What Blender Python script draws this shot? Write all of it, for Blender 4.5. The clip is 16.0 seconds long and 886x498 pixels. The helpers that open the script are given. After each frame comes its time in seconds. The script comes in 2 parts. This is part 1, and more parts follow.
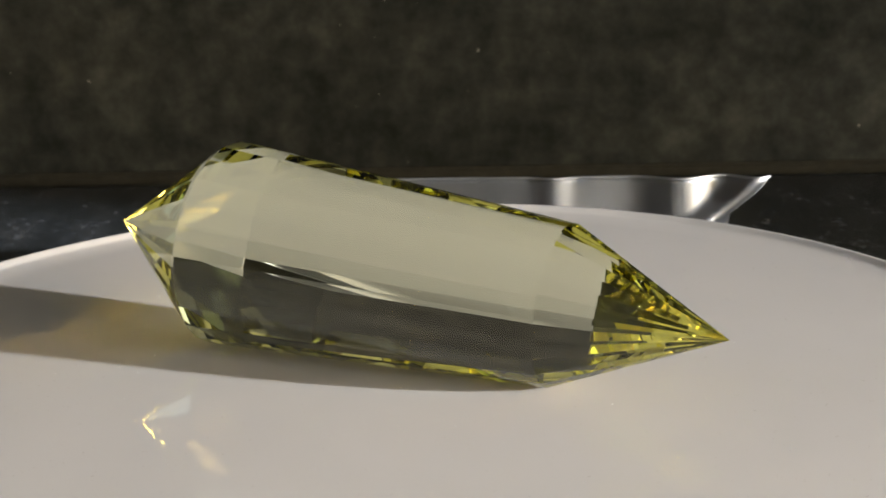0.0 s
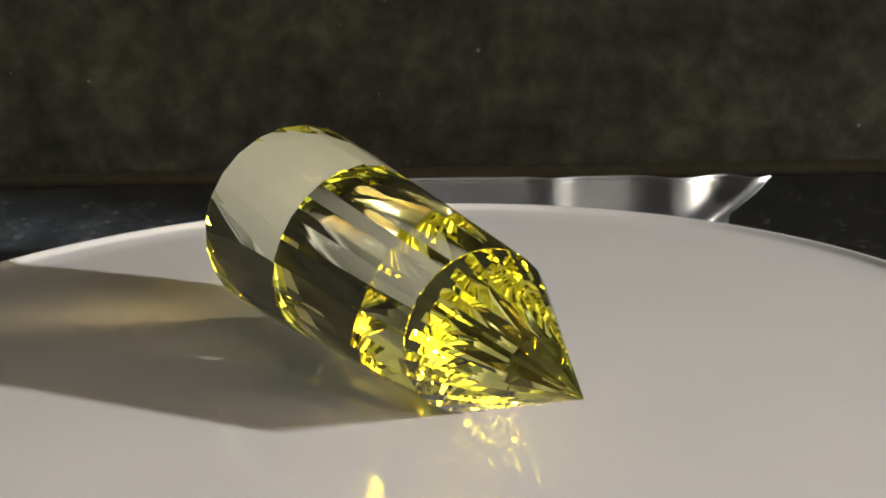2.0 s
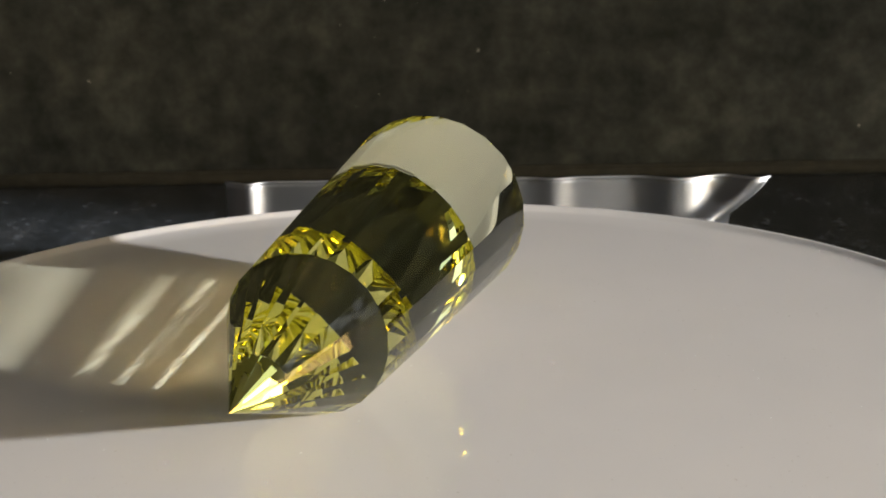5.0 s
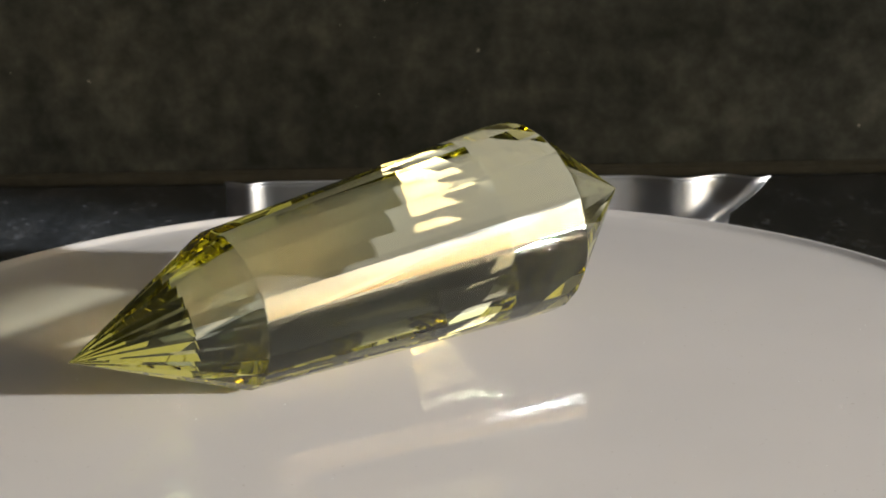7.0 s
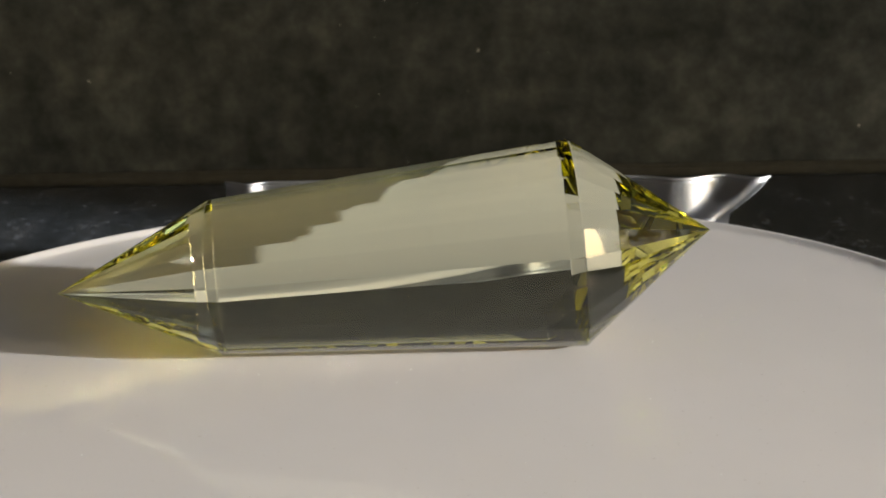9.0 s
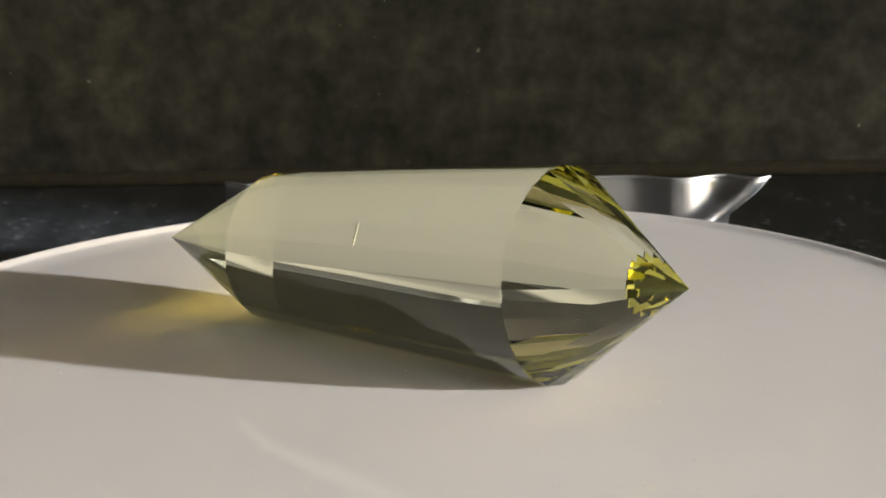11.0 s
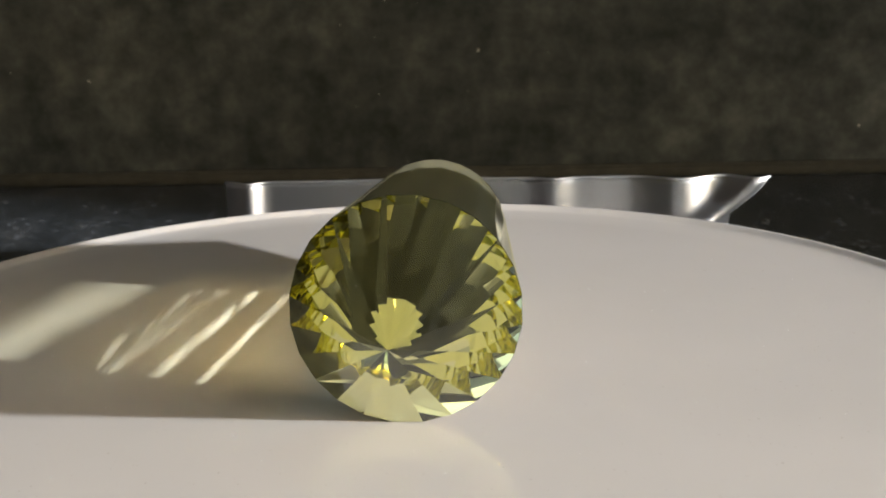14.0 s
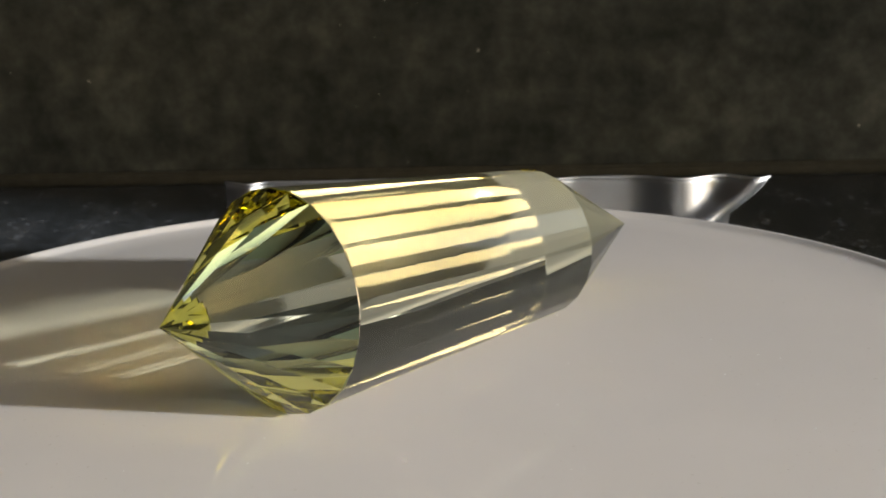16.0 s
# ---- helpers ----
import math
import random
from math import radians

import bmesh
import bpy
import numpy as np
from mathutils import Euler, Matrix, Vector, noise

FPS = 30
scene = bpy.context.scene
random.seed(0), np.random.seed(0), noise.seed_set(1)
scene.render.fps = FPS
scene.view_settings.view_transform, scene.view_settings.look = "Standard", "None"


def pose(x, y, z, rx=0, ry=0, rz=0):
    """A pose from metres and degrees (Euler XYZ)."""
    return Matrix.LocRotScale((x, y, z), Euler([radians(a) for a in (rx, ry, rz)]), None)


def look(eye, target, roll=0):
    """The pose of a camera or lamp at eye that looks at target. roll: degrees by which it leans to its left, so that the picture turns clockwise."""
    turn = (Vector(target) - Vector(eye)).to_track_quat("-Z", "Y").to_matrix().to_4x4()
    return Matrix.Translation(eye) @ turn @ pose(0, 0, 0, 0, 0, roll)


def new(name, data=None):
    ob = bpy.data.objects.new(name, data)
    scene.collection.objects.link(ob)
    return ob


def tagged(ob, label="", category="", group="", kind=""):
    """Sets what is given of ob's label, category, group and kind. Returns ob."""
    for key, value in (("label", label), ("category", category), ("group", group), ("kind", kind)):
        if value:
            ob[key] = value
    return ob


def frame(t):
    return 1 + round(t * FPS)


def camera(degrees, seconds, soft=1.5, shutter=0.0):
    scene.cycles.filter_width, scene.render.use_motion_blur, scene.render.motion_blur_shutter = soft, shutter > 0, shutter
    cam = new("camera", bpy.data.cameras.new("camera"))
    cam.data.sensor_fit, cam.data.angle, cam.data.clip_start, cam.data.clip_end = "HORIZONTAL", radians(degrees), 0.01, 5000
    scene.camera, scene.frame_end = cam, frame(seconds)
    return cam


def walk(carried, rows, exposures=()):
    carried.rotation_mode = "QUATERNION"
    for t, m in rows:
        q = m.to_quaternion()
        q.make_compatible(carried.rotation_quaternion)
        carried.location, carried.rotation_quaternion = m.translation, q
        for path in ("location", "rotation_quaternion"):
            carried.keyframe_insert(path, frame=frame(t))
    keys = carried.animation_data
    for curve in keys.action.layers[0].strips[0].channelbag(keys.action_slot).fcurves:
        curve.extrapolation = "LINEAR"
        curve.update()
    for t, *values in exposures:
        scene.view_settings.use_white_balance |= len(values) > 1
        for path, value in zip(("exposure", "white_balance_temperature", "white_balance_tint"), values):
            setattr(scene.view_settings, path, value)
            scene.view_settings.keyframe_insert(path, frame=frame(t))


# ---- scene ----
cam = camera(29.87, 16.0, soft=1.7)
EYE = Vector((-0.00183, -0.21554, 0.07623))
YAW, PITCH = radians(2.117), radians(15.96)
AHEAD = Vector((math.sin(YAW) * math.cos(PITCH), math.cos(YAW) * math.cos(PITCH), -math.sin(PITCH)))
VIEW = look(EYE, EYE + AHEAD, -1.428)
walk(cam, [(0.0, VIEW), (16.0, VIEW)], exposures=[(t, v, 6050, 6) for t, v in ((0.0, 1.12), (1.5, 1.20), (2.5, 0.88), (3.5, 1.06), (7.0, 1.02), (8.0, 0.80), (9.0, 1.08), (12.5, 1.26), (13.2, 1.28), (14.5, 1.26), (15.0, 1.22), (15.5, 1.08), (16.0, 0.94))])

scene.cycles.max_bounces = 32
scene.cycles.transmission_bounces = 32
scene.cycles.glossy_bounces = 16
scene.cycles.blur_glossy = 0.0
scene.cycles.use_guiding = True
scene.cycles.min_light_bounces = 6
cam.data.dof.use_dof = True
cam.data.dof.focus_distance = 0.215
cam.data.dof.aperture_fstop = 95
scene.cycles.sample_clamp_indirect = 0.0

# ---- light: a low sun, clear sky ----
SUN_HIGH, SUN_SIDE = radians(12.5), math.atan(0.43)
SUN_TO = Vector((math.cos(SUN_SIDE) * math.cos(SUN_HIGH), -math.sin(SUN_SIDE) * math.cos(SUN_HIGH), math.sin(SUN_HIGH)))
world = bpy.data.worlds.new("sky")
scene.world = world
world.use_nodes = True
wn = world.node_tree.nodes
sky = wn.new("ShaderNodeTexSky")
sky.sky_type = "NISHITA"
sky.sun_disc = False
sky.dust_density = 3.0
sky.ozone_density = 0.4
sky.sun_elevation = SUN_HIGH
sky.sun_rotation = math.atan2(SUN_TO.x, SUN_TO.y)
wn["Background"].inputs["Strength"].default_value = 0.15
world.node_tree.links.new(sky.outputs[0], wn["Background"].inputs["Color"])
sun_data = bpy.data.lights.new("sun", "SUN")
sun_data.energy = 3.3
sun_data.angle = radians(1.8)
sun_data.color = (1.0, 0.955, 0.90)
sun_data.cycles.is_caustics_light = True
sun = new("sun", sun_data)
sun.matrix_world = look((0.6, -0.13, 0.3), Vector((0.6, -0.13, 0.3)) - SUN_TO)


# ---- materials ----
def material(name):
    m = bpy.data.materials.new(name)
    m.use_nodes = True
    nt = m.node_tree
    return m, nt, nt.nodes["Principled BSDF"]


def noise_tex(nt, scale, detail=4.0, rough=0.55, stretch=None):
    co = nt.nodes.new("ShaderNodeTexCoord")
    out = co.outputs["Object"]
    if stretch:
        mp = nt.nodes.new("ShaderNodeMapping")
        mp.inputs["Scale"].default_value = stretch
        nt.links.new(out, mp.inputs["Vector"])
        out = mp.outputs["Vector"]
    n = nt.nodes.new("ShaderNodeTexNoise")
    n.inputs["Scale"].default_value = scale
    n.inputs["Detail"].default_value = detail
    n.inputs["Roughness"].default_value = rough
    nt.links.new(out, n.inputs["Vector"])
    return n.outputs["Fac"]


def ramp(nt, fac, stops):
    r = nt.nodes.new("ShaderNodeValToRGB")
    el = r.color_ramp.elements
    while len(el) < len(stops):
        el.new(0.5)
    for e, (pos, col) in zip(el, stops):
        e.position, e.color = pos, (*col, 1.0)
    nt.links.new(fac, r.inputs["Fac"])
    return r.outputs["Color"]


def mixed(nt, fac, a, b, mode="MIX"):
    m = nt.nodes.new("ShaderNodeMix")
    m.data_type, m.blend_type = "RGBA", mode
    if isinstance(fac, float):
        m.inputs["Factor"].default_value = fac
    else:
        nt.links.new(fac, m.inputs["Factor"])
    nt.links.new(a, m.inputs["A"])
    nt.links.new(b, m.inputs["B"])
    return m.outputs["Result"]


def bump(nt, bs, height, strength, distance):
    b = nt.nodes.new("ShaderNodeBump")
    b.inputs["Strength"].default_value = strength
    b.inputs["Distance"].default_value = distance
    nt.links.new(height, b.inputs["Height"])
    nt.links.new(b.outputs["Normal"], bs.inputs["Normal"])


def stone_wall():
    m, nt, bs = material("dark_honed_granite")
    big = ramp(nt, noise_tex(nt, 30, 5, 0.6), [(0.26, (0.041, 0.044, 0.039)), (0.50, (0.077, 0.079, 0.071)), (0.76, (0.128, 0.131, 0.112))])
    # stone's cloudy tone, its mix set to imitate light growing to the right
    cloud_shade = ramp(nt, noise_tex(nt, 3.2, 1, 0.5), [(0.36, (0.78, 0.82, 0.90)), (0.64, (0.20, 0.215, 0.235))])
    big = mixed(nt, 1.0, big, cloud_shade, "MULTIPLY")
    fine = ramp(nt, noise_tex(nt, 120, 3, 0.6), [(0.34, (0.7, 0.71, 0.7)), (0.55, (1.0, 1.0, 1.0)), (0.74, (1.35, 1.32, 1.25))])
    nt.links.new(mixed(nt, 1.0, big, fine, "MULTIPLY"), bs.inputs["Base Color"])
    bs.inputs["Roughness"].default_value = 0.6
    flecks = ramp(nt, noise_tex(nt, 380, 2, 0.5), [(0.745, (0.0, 0.0, 0.0)), (0.80, (1.0, 1.0, 1.0))])
    pale = nt.nodes.new("ShaderNodeRGB")
    pale.outputs[0].default_value = (0.34, 0.33, 0.31, 1)
    nt.links.new(mixed(nt, flecks, bs.inputs["Base Color"].links[0].from_socket, pale.outputs[0]), bs.inputs["Base Color"])
    bs.inputs["Specular IOR Level"].default_value = 0.04
    bump(nt, bs, noise_tex(nt, 120, 4), 0.15, 0.001)
    return m


def stone_counter():
    m, nt, bs = material("dark_polished_granite")
    big = ramp(nt, noise_tex(nt, 110, 5, 0.65, (1, 0.5, 1)), [(0.30, (0.045, 0.050, 0.055)), (0.52, (0.072, 0.080, 0.090)), (0.72, (0.125, 0.130, 0.140))])
    fleck = ramp(nt, noise_tex(nt, 420, 3, 0.6), [(0.45, (0.6, 0.6, 0.6)), (0.66, (1.2, 1.2, 1.25)), (0.76, (2.6, 2.5, 2.5))])
    nt.links.new(mixed(nt, 1.0, big, fleck, "MULTIPLY"), bs.inputs["Base Color"])
    bs.inputs["Roughness"].default_value = 0.22
    bump(nt, bs, noise_tex(nt, 300, 3), 0.08, 0.0006)
    return m


def glazed_white():
    m, nt, bs = material("white_glazed_ceramic")
    tone = ramp(nt, noise_tex(nt, 22, 3), [(0.3, (0.70, 0.665, 0.65)), (0.7, (0.745, 0.705, 0.69))])
    dust = ramp(nt, noise_tex(nt, 1400, 2), [(0.70, (1.0, 1.0, 1.0)), (0.78, (0.86, 0.84, 0.82))])
    nt.links.new(mixed(nt, 1.0, tone, dust, "MULTIPLY"), bs.inputs["Base Color"])
    rr = nt.nodes.new("ShaderNodeMapRange")
    rr.inputs["To Min"].default_value, rr.inputs["To Max"].default_value = 0.015, 0.04
    nt.links.new(noise_tex(nt, 60, 4), rr.inputs["Value"])
    nt.links.new(rr.outputs["Result"], bs.inputs["Roughness"])
    bs.inputs["IOR"].default_value = 1.58
    bump(nt, bs, noise_tex(nt, 35, 2), 0.02, 0.0005)
    return m


def lemon_quartz():
    m = bpy.data.materials.new("lemon_quartz")
    m.use_nodes = True
    nt = m.node_tree
    nt.nodes.remove(nt.nodes["Principled BSDF"])
    # light that stays inside on a longer way takes on more of the lemon tint
    through_it = nt.nodes.new("ShaderNodeBsdfRefraction")
    through_it.inputs["Color"].default_value = (0.958, 0.964, 0.845, 1)
    through_it.inputs["Roughness"].default_value = 0.0
    through_it.inputs["IOR"].default_value = 1.545
    back = nt.nodes.new("ShaderNodeBsdfAnisotropic")
    back.inputs["Roughness"].default_value = 0.0
    share = nt.nodes.new("ShaderNodeFresnel")
    share.inputs["IOR"].default_value = 1.545
    # outer gloss stays white; only light that is wholly turned back inside is tinted
    total = nt.nodes.new("ShaderNodeMapRange")
    total.inputs["From Min"].default_value, total.inputs["From Max"].default_value = 0.55, 0.98
    nt.links.new(share.outputs[0], total.inputs["Value"])
    white, lemon = nt.nodes.new("ShaderNodeRGB"), nt.nodes.new("ShaderNodeRGB")
    white.outputs[0].default_value = (0.96, 0.97, 0.97, 1)
    lemon.outputs[0].default_value = (0.950, 0.938, 0.590, 1)
    nt.links.new(mixed(nt, total.outputs["Result"], white.outputs[0], lemon.outputs[0]), back.inputs["Color"])
    g = nt.nodes.new("ShaderNodeMixShader")
    nt.links.new(share.outputs[0], g.inputs["Fac"])
    nt.links.new(through_it.outputs[0], g.inputs[1])
    nt.links.new(back.outputs[0], g.inputs[2])
    # fine polishing marks along the facets give a faint sheen
    sheen = nt.nodes.new("ShaderNodeBsdfAnisotropic")
    sheen.inputs["Color"].default_value = (0.93, 0.97, 0.95, 1)
    sheen.inputs["Roughness"].default_value = 0.24
    marks = nt.nodes.new("ShaderNodeMapRange")
    marks.inputs["From Min"].default_value, marks.inputs["From Max"].default_value = 0.36, 0.66
    marks.inputs["To Min"].default_value, marks.inputs["To Max"].default_value = 0.0, 0.010
    nt.links.new(noise_tex(nt, 900, 1, 0.5, (0.02, 1, 1)), marks.inputs["Value"])
    mix = nt.nodes.new("ShaderNodeMixShader")
    nt.links.new(marks.outputs["Result"], mix.inputs["Fac"])
    nt.links.new(g.outputs[0], mix.inputs[1])
    nt.links.new(sheen.outputs[0], mix.inputs[2])
    nt.links.new(mix.outputs[0], nt.nodes["Material Output"].inputs["Surface"])
    return m


def steel():
    m, nt, bs = material("polished_steel")
    bs.inputs["Base Color"].default_value = (0.52, 0.53, 0.56, 1)
    bs.inputs["Metallic"].default_value = 1.0
    rr = nt.nodes.new("ShaderNodeMapRange")
    rr.inputs["To Min"].default_value, rr.inputs["To Max"].default_value = 0.36, 0.50
    nt.links.new(noise_tex(nt, 120, 3, 0.5, (1, 1, 0.1)), rr.inputs["Value"])
    nt.links.new(rr.outputs["Result"], bs.inputs["Roughness"])
    return m


def plaster(name, dark, pale):
    m, nt, bs = material(name)
    nt.links.new(ramp(nt, noise_tex(nt, 3, 5), [(0.3, dark), (0.7, pale)]), bs.inputs["Base Color"])
    bs.inputs["Roughness"].default_value = 0.8
    bump(nt, bs, noise_tex(nt, 40), 0.2, 0.002)
    return m


# paint of the unseen room: pale for more fill light, brown for less bounce
PLASTER = plaster("warm_painted_plaster", (0.74, 0.72, 0.69), (0.79, 0.77, 0.74))
UMBER = plaster("brown_painted_plaster", (0.05, 0.042, 0.035), (0.07, 0.058, 0.048))


def foot_dark():
    m, nt, bs = material("foot_dark_matte")
    nt.links.new(ramp(nt, noise_tex(nt, 300), [(0.3, (0.038, 0.038, 0.033)), (0.7, (0.055, 0.053, 0.046))]), bs.inputs["Base Color"])
    bs.inputs["Specular IOR Level"].default_value = 0.1
    bs.inputs["Roughness"].default_value = 0.7
    return m


WALL, COUNTER, CERAMIC, QUARTZ, STEEL, FOOT_DARK = stone_wall(), stone_counter(), glazed_white(), lemon_quartz(), steel(), foot_dark()


# ---- builders ----
def mesh_of(name, bm, mat, smooth=False, turn=True):
    if turn:
        bmesh.ops.recalc_face_normals(bm, faces=bm.faces)
    for f in bm.faces:
        f.smooth = smooth
    me = bpy.data.meshes.new(name)
    bm.to_mesh(me)
    bm.free()
    me.materials.append(mat)
    return me


def thing(name, bm, mat, smooth=False, at=None):
    ob = new(name, mesh_of(name, bm, mat, smooth))
    if at is not None:
        ob.matrix_world = at
    return ob


def part(name, bm, mat, parent, label="", smooth=False):
    ob = new(name, mesh_of(name, bm, mat, smooth))
    ob.parent = parent
    if label:
        ob["label"] = label
    return ob


def box(bm, x0, x1, y0, y1, z0, z1, bevel=0.0):
    r = bmesh.ops.create_cube(bm, size=1.0)
    for v in r["verts"]:
        v.co = Vector((x0 + (v.co.x + 0.5) * (x1 - x0), y0 + (v.co.y + 0.5) * (y1 - y0), z0 + (v.co.z + 0.5) * (z1 - z0)))
    if bevel:
        bmesh.ops.bevel(bm, geom=list({e for v in r["verts"] for e in v.link_edges}), offset=bevel, segments=2, affect="EDGES")


def lathe(bm, profile, n=128, closed=True):
    """Turn (radius, height) pairs round z."""
    rings = []
    for r, z in profile:
        if r < 1e-7:
            rings.append([bm.verts.new((0, 0, z))])
        else:
            rings.append([bm.verts.new((r * math.cos(2 * math.pi * i / n), r * math.sin(2 * math.pi * i / n), z)) for i in range(n)])
    for a, b in zip(rings, rings[1:]):
        for i in range(n):
            j = (i + 1) % n
            if len(a) == 1:
                bm.faces.new((a[0], b[i], b[j]))
            elif len(b) == 1:
                bm.faces.new((a[i], b[0], a[j]))
            else:
                bm.faces.new((a[i], b[i], b[j], a[j]))


# ---- the setting ----
COUNTER_Z = -0.025
TURN = math.degrees(math.atan2(-0.0165, 0.229))
bm = bmesh.new()
box(bm, -1.6, 0.70, -0.65, -0.0005, -0.03, 0.0, 0.003)
counter = thing("counter", bm, COUNTER, at=pose(0.02, 0.2045, COUNTER_Z, 0, 0, TURN))
tagged(counter, "dark polished granite worktop with pale flecks", "counter", kind="structure")
bm = bmesh.new()
# solid behind the worktop, with an unseen opening farther along, added to brighten the crystal
for x0, x1, z0, z1 in ((-1.85, 0.36, -0.93, 1.6), (0.36, 0.70, -0.93, 0.06), (0.36, 0.70, 1.25, 1.6), (0.70, 0.9, -0.93, 1.6)):
    box(bm, x0, x1, 0.0, 0.010, z0, z1)
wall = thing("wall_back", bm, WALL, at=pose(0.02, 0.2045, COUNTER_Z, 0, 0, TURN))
tagged(wall, "dark mottled stone wall behind the worktop", "wall", kind="structure")
bm = bmesh.new()
box(bm, -4.0, 4.0, -4.0, 4.0, -0.03, 0.0)
floor = thing("floor", bm, COUNTER, at=pose(0, 0, -0.93))
tagged(floor, "dark stone floor below the worktop", "floor", kind="structure")

# plain unseen walls, added to close the room and shape its light; the sun comes in by the wide opening in the right one
bm = bmesh.new()
box(bm, -1.92, -1.8, -2.2, 0.5, -0.93, 1.5)
unseen_wall_left = tagged(thing("unseen_wall_left", bm, UMBER), "unseen brown plastered side wall, added to limit bounce light", "wall", kind="structure")
bm = bmesh.new()
box(bm, -1.92, 0.9, -2.32, -2.2, -0.93, 1.5)
unseen_wall_rear = tagged(thing("unseen_wall_rear", bm, PLASTER), "unseen warm plastered wall, added to bounce light", "wall", kind="structure")
bm = bmesh.new()
# near jamb and last box are placed to keep sun off the back wall
for y0, y1, z0, z1 in ((-2.2, -2.1, -0.93, 1.5), (-0.172, 0.22, -0.93, 1.5), (-2.1, -0.172, -0.93, -0.1), (-2.1, -0.172, 1.42, 1.5), (-0.5, -0.172, 0.244, 1.42)):
    box(bm, 0.75, 0.9, y0, y1, z0, z1)
unseen_wall_right = tagged(thing("unseen_wall_right", bm, PLASTER), "unseen plastered wall with a wide opening, added to shape the sunlight", "wall", kind="structure")
bm = bmesh.new()
box(bm, -1.92, 0.9, -2.32, 0.5, 1.5, 1.6)
ceiling = tagged(thing("ceiling", bm, PLASTER), "unseen plain painted ceiling, added to shape the light", "ceiling", kind="structure")

# ---- the dish on its turntable ----
PLATE_AT = (0.0002, -0.0062)
bm = bmesh.new()
R = 0.0885
lathe(bm, [(0.0850 * k / 14, -0.0006 * (k / 14) ** 2) for k in range(15)] + [(R - 0.0028, -0.0005), (R - 0.0021, -0.00036), (R - 0.0012, -0.00002), (R - 0.0007, 0.00008), (R - 0.0003, 0.0),
           (R, -0.0004), (R - 0.0004, -0.0012), (R - 0.004, -0.0035), (R - 0.012, -0.0065), (R - 0.022, -0.0085), (0.05, -0.0085), (0, -0.0085)], 192)
plate = thing("plate", bm, CERAMIC, True, pose(*PLATE_AT, 0))
tagged(plate, "round white glazed dish with a low lip, turning slowly", "plate")
bm = bmesh.new()
lathe(bm, [(0, 0.0165), (0.05, 0.0165), (0.052, 0.0155), (0.052, 0.002), (0.054, 0.0), (0, 0.0)], 96)
turntable = thing("turntable", bm, STEEL, False, pose(*PLATE_AT, COUNTER_Z))
tagged(turntable, "low round turntable carrying the white dish", "turntable")

# ---- the crystal ----
N = 24
LA, LSA, LSB, LB, RA, RB = 0.0453, 0.02324, 0.02641, 0.0447, 0.01068, 0.01425


def crystal_mesh():
    """A double-pointed cut: 24 tapered side facets between two pyramids, lying on one facet. +x is the slim point."""
    bm = bmesh.new()
    tilt = math.atan2((RB - RA) * math.cos(math.pi / N), LSA + LSB)
    r0 = RA + (RB - RA) * LSA / (LSA + LSB)
    lay = Matrix.Translation((0.00097 + r0 * math.sin(tilt), -0.00316, r0 * math.cos(math.pi / N) / math.cos(tilt) * math.cos(tilt) ** 2)) @ Matrix.Rotation(tilt, 4, "Y")
    ring = lambda s, r: [bm.verts.new((s, r * math.sin(2 * math.pi * (i + 0.5) / N), r * math.cos(2 * math.pi * (i + 0.5) / N))) for i in range(N)]
    a, b = ring(LSA, RA), ring(-LSB, RB)
    ta, tb = bm.verts.new((LA, -0.00027, -0.00028)), bm.verts.new((-LB, 0.0004, 0.00009))
    for i in range(N):
        j = (i + 1) % N
        bm.faces.new((a[i], b[i], b[j], a[j]))
        bm.faces.new((a[i], a[j], ta))
        bm.faces.new((b[j], b[i], tb))
    girdles = [bm.edges.get((r[i], r[(i + 1) % N])) for r in (a, b) for i in range(N)]
    bmesh.ops.bevel(bm, geom=girdles, offset=0.00011, segments=1, affect="EDGES", clamp_overlap=True)
    bm.transform(lay)
    low = min(v.co.z for v in bm.verts)
    bm.transform(Matrix.Translation((0, 0, 0.00002 - low)))
    bmesh.ops.recalc_face_normals(bm, faces=bm.faces)
    # every facet keeps corners of its own, so that it stays flat and crisp
    bmesh.ops.split_edges(bm, edges=bm.edges)
    return bm


def azimuth(t):
    d = np.polyval([-9.014e-05, 0.004532, -0.078233, 0.413402, 0.875798, -4.96205], t)
    return 67.363 - 18.0616 * t + float(d)


crystal = new("crystal", mesh_of("crystal", crystal_mesh(), QUARTZ, True, False))
# the hand-polished side facets are a little convex
BULGE = 0.42
axis_tilt = math.atan2((RB - RA) * math.cos(math.pi / N), LSA + LSB)
along = Vector((math.cos(axis_tilt), 0, -math.sin(axis_tilt)))
centre = Vector((0.00097, -0.00316, 0.0126))
corner_normals = []
for f in crystal.data.polygons:
    for i in f.vertices:
        n = Vector(f.normal)
        if len(f.vertices) == 4 and f.area > 2e-5:
            d = crystal.data.vertices[i].co - centre
            d = (d - along * d.dot(along)).normalized()
            n = n.lerp((d + along * n.dot(along)).normalized(), BULGE).normalized()
        corner_normals.append(n)
crystal.data.normals_split_custom_set(corner_normals)
crystal.cycles.is_caustics_caster = True
plate.cycles.is_caustics_receiver = True
wall.cycles.is_caustics_receiver = True
tagged(crystal, "faceted pale yellow quartz wand with two points", "crystal")

# ---- the creased metal strip that stands behind the dish ----
STRIP_TOP, STRIP_BEND = 0.0233, 0.0131
FOLDS = [(-0.0286, 0.0024, 0.0020, 0.0), (0.0325, 0.0032, 0.0011, 0.0), (0.0575, 0.0060, 0.0036, 0.0), (0.0722, 0.0037, 0.0037, 1.0)]


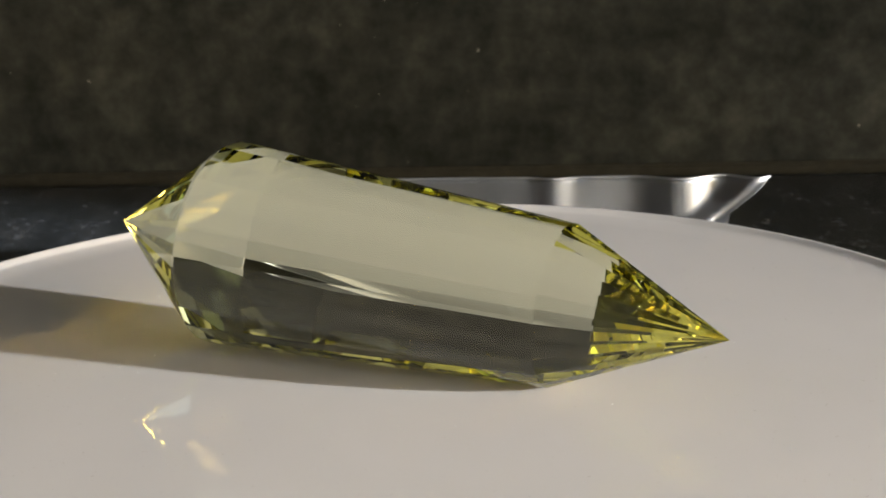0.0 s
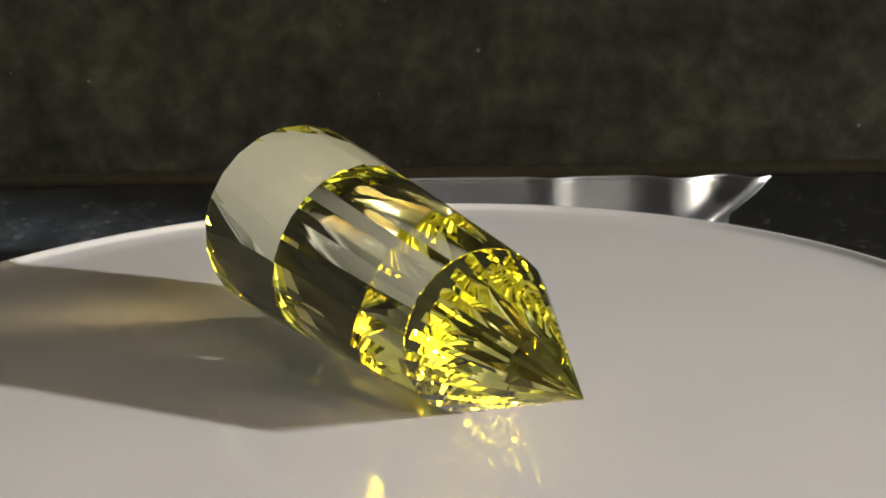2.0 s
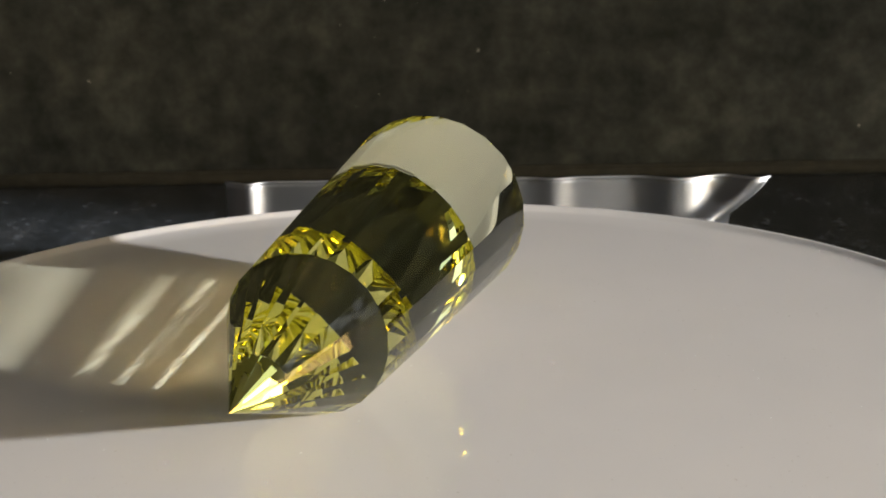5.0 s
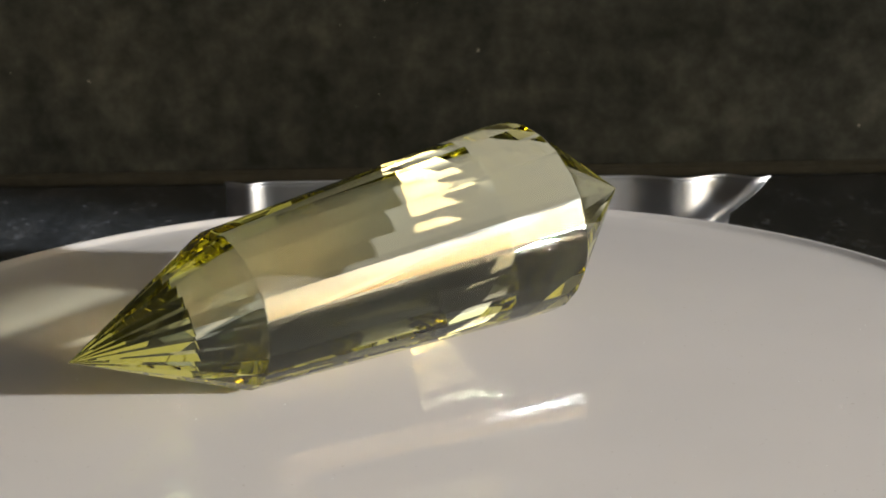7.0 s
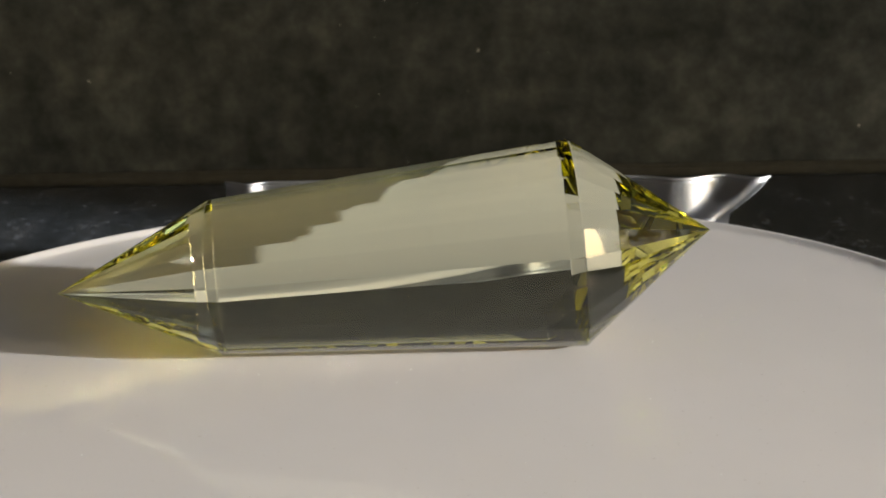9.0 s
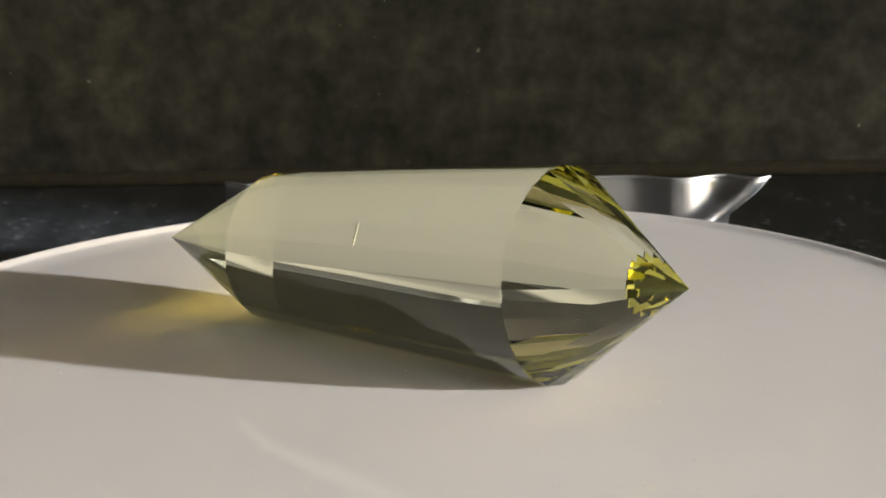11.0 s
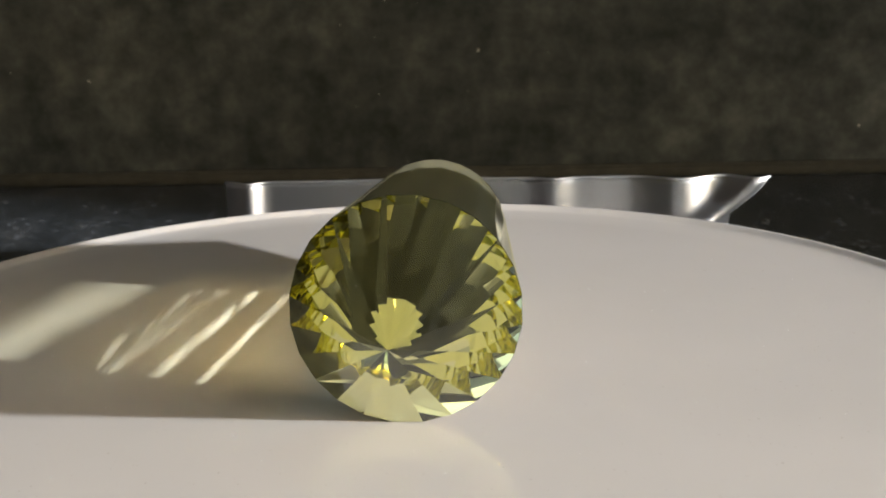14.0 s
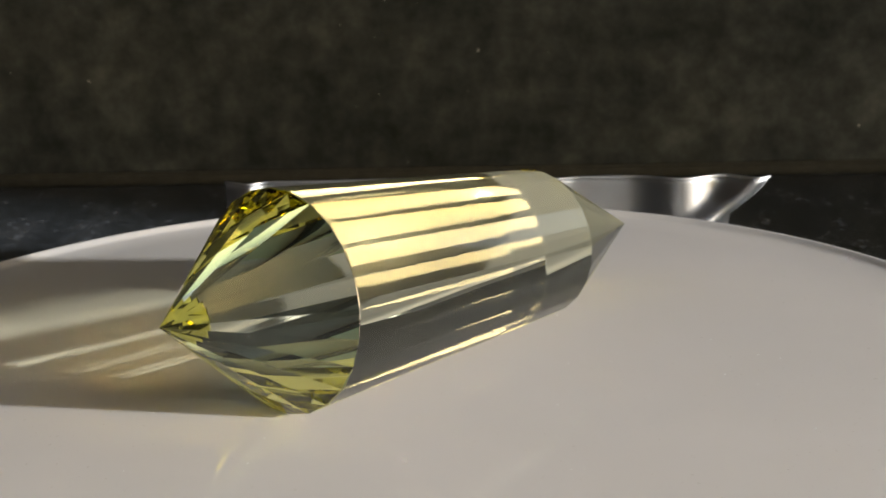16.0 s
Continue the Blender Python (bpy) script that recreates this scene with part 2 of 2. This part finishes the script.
def strip_point(u, k):
    """A point of the strip: u from one end to the other, k from foot to top. The last fold sweeps aside towards the foot."""
    z = STRIP_TOP * k
    sweep = 0.0115 * min(1.0, (STRIP_TOP - z) / (STRIP_TOP - STRIP_BEND)) ** 1.3
    x = -0.0336 + u * 0.1087 - sweep * max(0.0, (u - 0.93) / 0.07)
    curl = 220 * max(0.0, -0.0304 - x) ** 2
    z -= 0.22 * curl * k
    y = 0.0004 * math.sin(x * 120 + 0.6) + curl
    for c, w, h, s in FOLDS:
        y -= h * math.exp(-((x - c + s * sweep) / w) ** 2)
    return Vector((x, y, z))


def strip_sheet():
    bm = bmesh.new()
    n, rows = 480, 22
    grid = [[bm.verts.new(strip_point(i / n, k / rows)) for k in range(rows + 1)] for i in range(n + 1)]
    for i in range(n):
        for k in range(rows):
            bm.faces.new((grid[i][k], grid[i + 1][k], grid[i + 1][k + 1], grid[i][k + 1]))
    bmesh.ops.solidify(bm, geom=list(bm.faces), thickness=0.0003)
    return bm


def strip_edge():
    """The top edge, rolled over into a thin bead."""
    bm = bmesh.new()
    n, m, r = 480, 10, 0.0003
    rings = []
    for i in range(n + 1):
        p = strip_point(i / n, 1.0)
        along = (strip_point(min(1.0, (i + 1) / n), 1.0) - strip_point(max(0.0, (i - 1) / n), 1.0)).normalized()
        side = along.cross(Vector((0, 0, 1))).normalized()
        rings.append([bm.verts.new(p + r * (side * math.cos(2 * math.pi * q / m) + Vector((0, 0, 1)) * math.sin(2 * math.pi * q / m))) for q in range(m)])
    for a, b in zip(rings, rings[1:]):
        for q in range(m):
            bm.faces.new((a[q], a[(q + 1) % m], b[(q + 1) % m], b[q]))
    bm.faces.new(rings[0])
    bm.faces.new(rings[-1])
    return bm


strip = new("metal_strip")
strip.matrix_world = pose(0, 0.108, COUNTER_Z, 0, 0, TURN)
part("sheet", strip_sheet(), STEEL, strip, "creased shiny metal sheet", True)
part("rolled_edge", strip_edge(), STEEL, strip, "thin bright rolled edge", True)
tagged(strip, "creased shiny metal strip standing upright behind the white dish", "metal strip")

# ---- a thin dark strip along the foot of the wall ----
bm = bmesh.new()
box(bm, -1.3, 0.70, -0.0012, 0.0, 0.0, 0.0032, 0.0008)
joint = thing("foot_strip", bm, FOOT_DARK, at=pose(0.02, 0.2045, COUNTER_Z, 0, 0, TURN))
tagged(joint, "thin dark strip along the foot of the wall", "joint", kind="structure")



# ---- fine dust on the dish and on the crystal ----
def speck(bm, at, normal, size):
    """A small flat-bottomed grain."""
    side = normal.orthogonal().normalized()
    other = normal.cross(side)
    n = random.choice((4, 5, 6))
    ring = []
    for k in range(n):
        a = 2 * math.pi * k / n + random.uniform(-0.3, 0.3)
        ring.append(bm.verts.new(at + (side * math.cos(a) + other * math.sin(a)) * size * random.uniform(0.6, 1.1)))
    top = bm.verts.new(at + normal * size * 0.6)
    for k in range(n):
        bm.faces.new((ring[k], ring[(k + 1) % n], top))
    bm.faces.new(ring[::-1])


def lint(name, white):
    m, nt, bs = material(name)
    nt.links.new(ramp(nt, noise_tex(nt, 2000, 2), [(0.3, tuple(v * 0.7 for v in white)), (0.7, white)]), bs.inputs["Base Color"])
    bs.inputs["Roughness"].default_value = 0.35
    return m


LINT = lint("pale_lint", (0.9, 0.9, 0.88))
bm = bmesh.new()
for k in range(110):
    r, a = 0.078 * math.sqrt(random.random()), random.uniform(0, 2 * math.pi)
    z = -0.0006 * (r / 0.0812) ** 2
    speck(bm, Vector((r * math.cos(a), r * math.sin(a), z)), Vector((0, 0, 1)), random.choice((0.00008, 0.0001, 0.00012, 0.00018)))
tagged(part("dust", bm, LINT, plate, "scattered grains of pale dust"), kind="stuff")
bm = bmesh.new()
for f in crystal.data.polygons:
    if f.area < 1e-6:
        continue
    corners = [crystal.data.vertices[i].co for i in f.vertices]
    for k in range(random.choice((0, 1, 1, 2))):
        w = [random.random() ** 1.2 + 0.05 for _ in corners]
        at = sum((c * q for c, q in zip(corners, w)), Vector()) / sum(w)
        if at.z > 0.002:
            speck(bm, at + f.normal * 0.000005, Vector(f.normal), random.choice((0.00003, 0.00004, 0.00006)))
tagged(part("dust", bm, LINT, crystal, "scattered grains of pale dust"), kind="stuff")


def motions():
    steps = [0.5 * k for k in range(33)]
    walk(crystal, [(t, pose(0, 0, 0, 0, 0, azimuth(t) - 90)) for t in steps])
    walk(plate, [(t, pose(*PLATE_AT, 0, 0, 0, azimuth(t) - 90)) for t in steps])


motions()
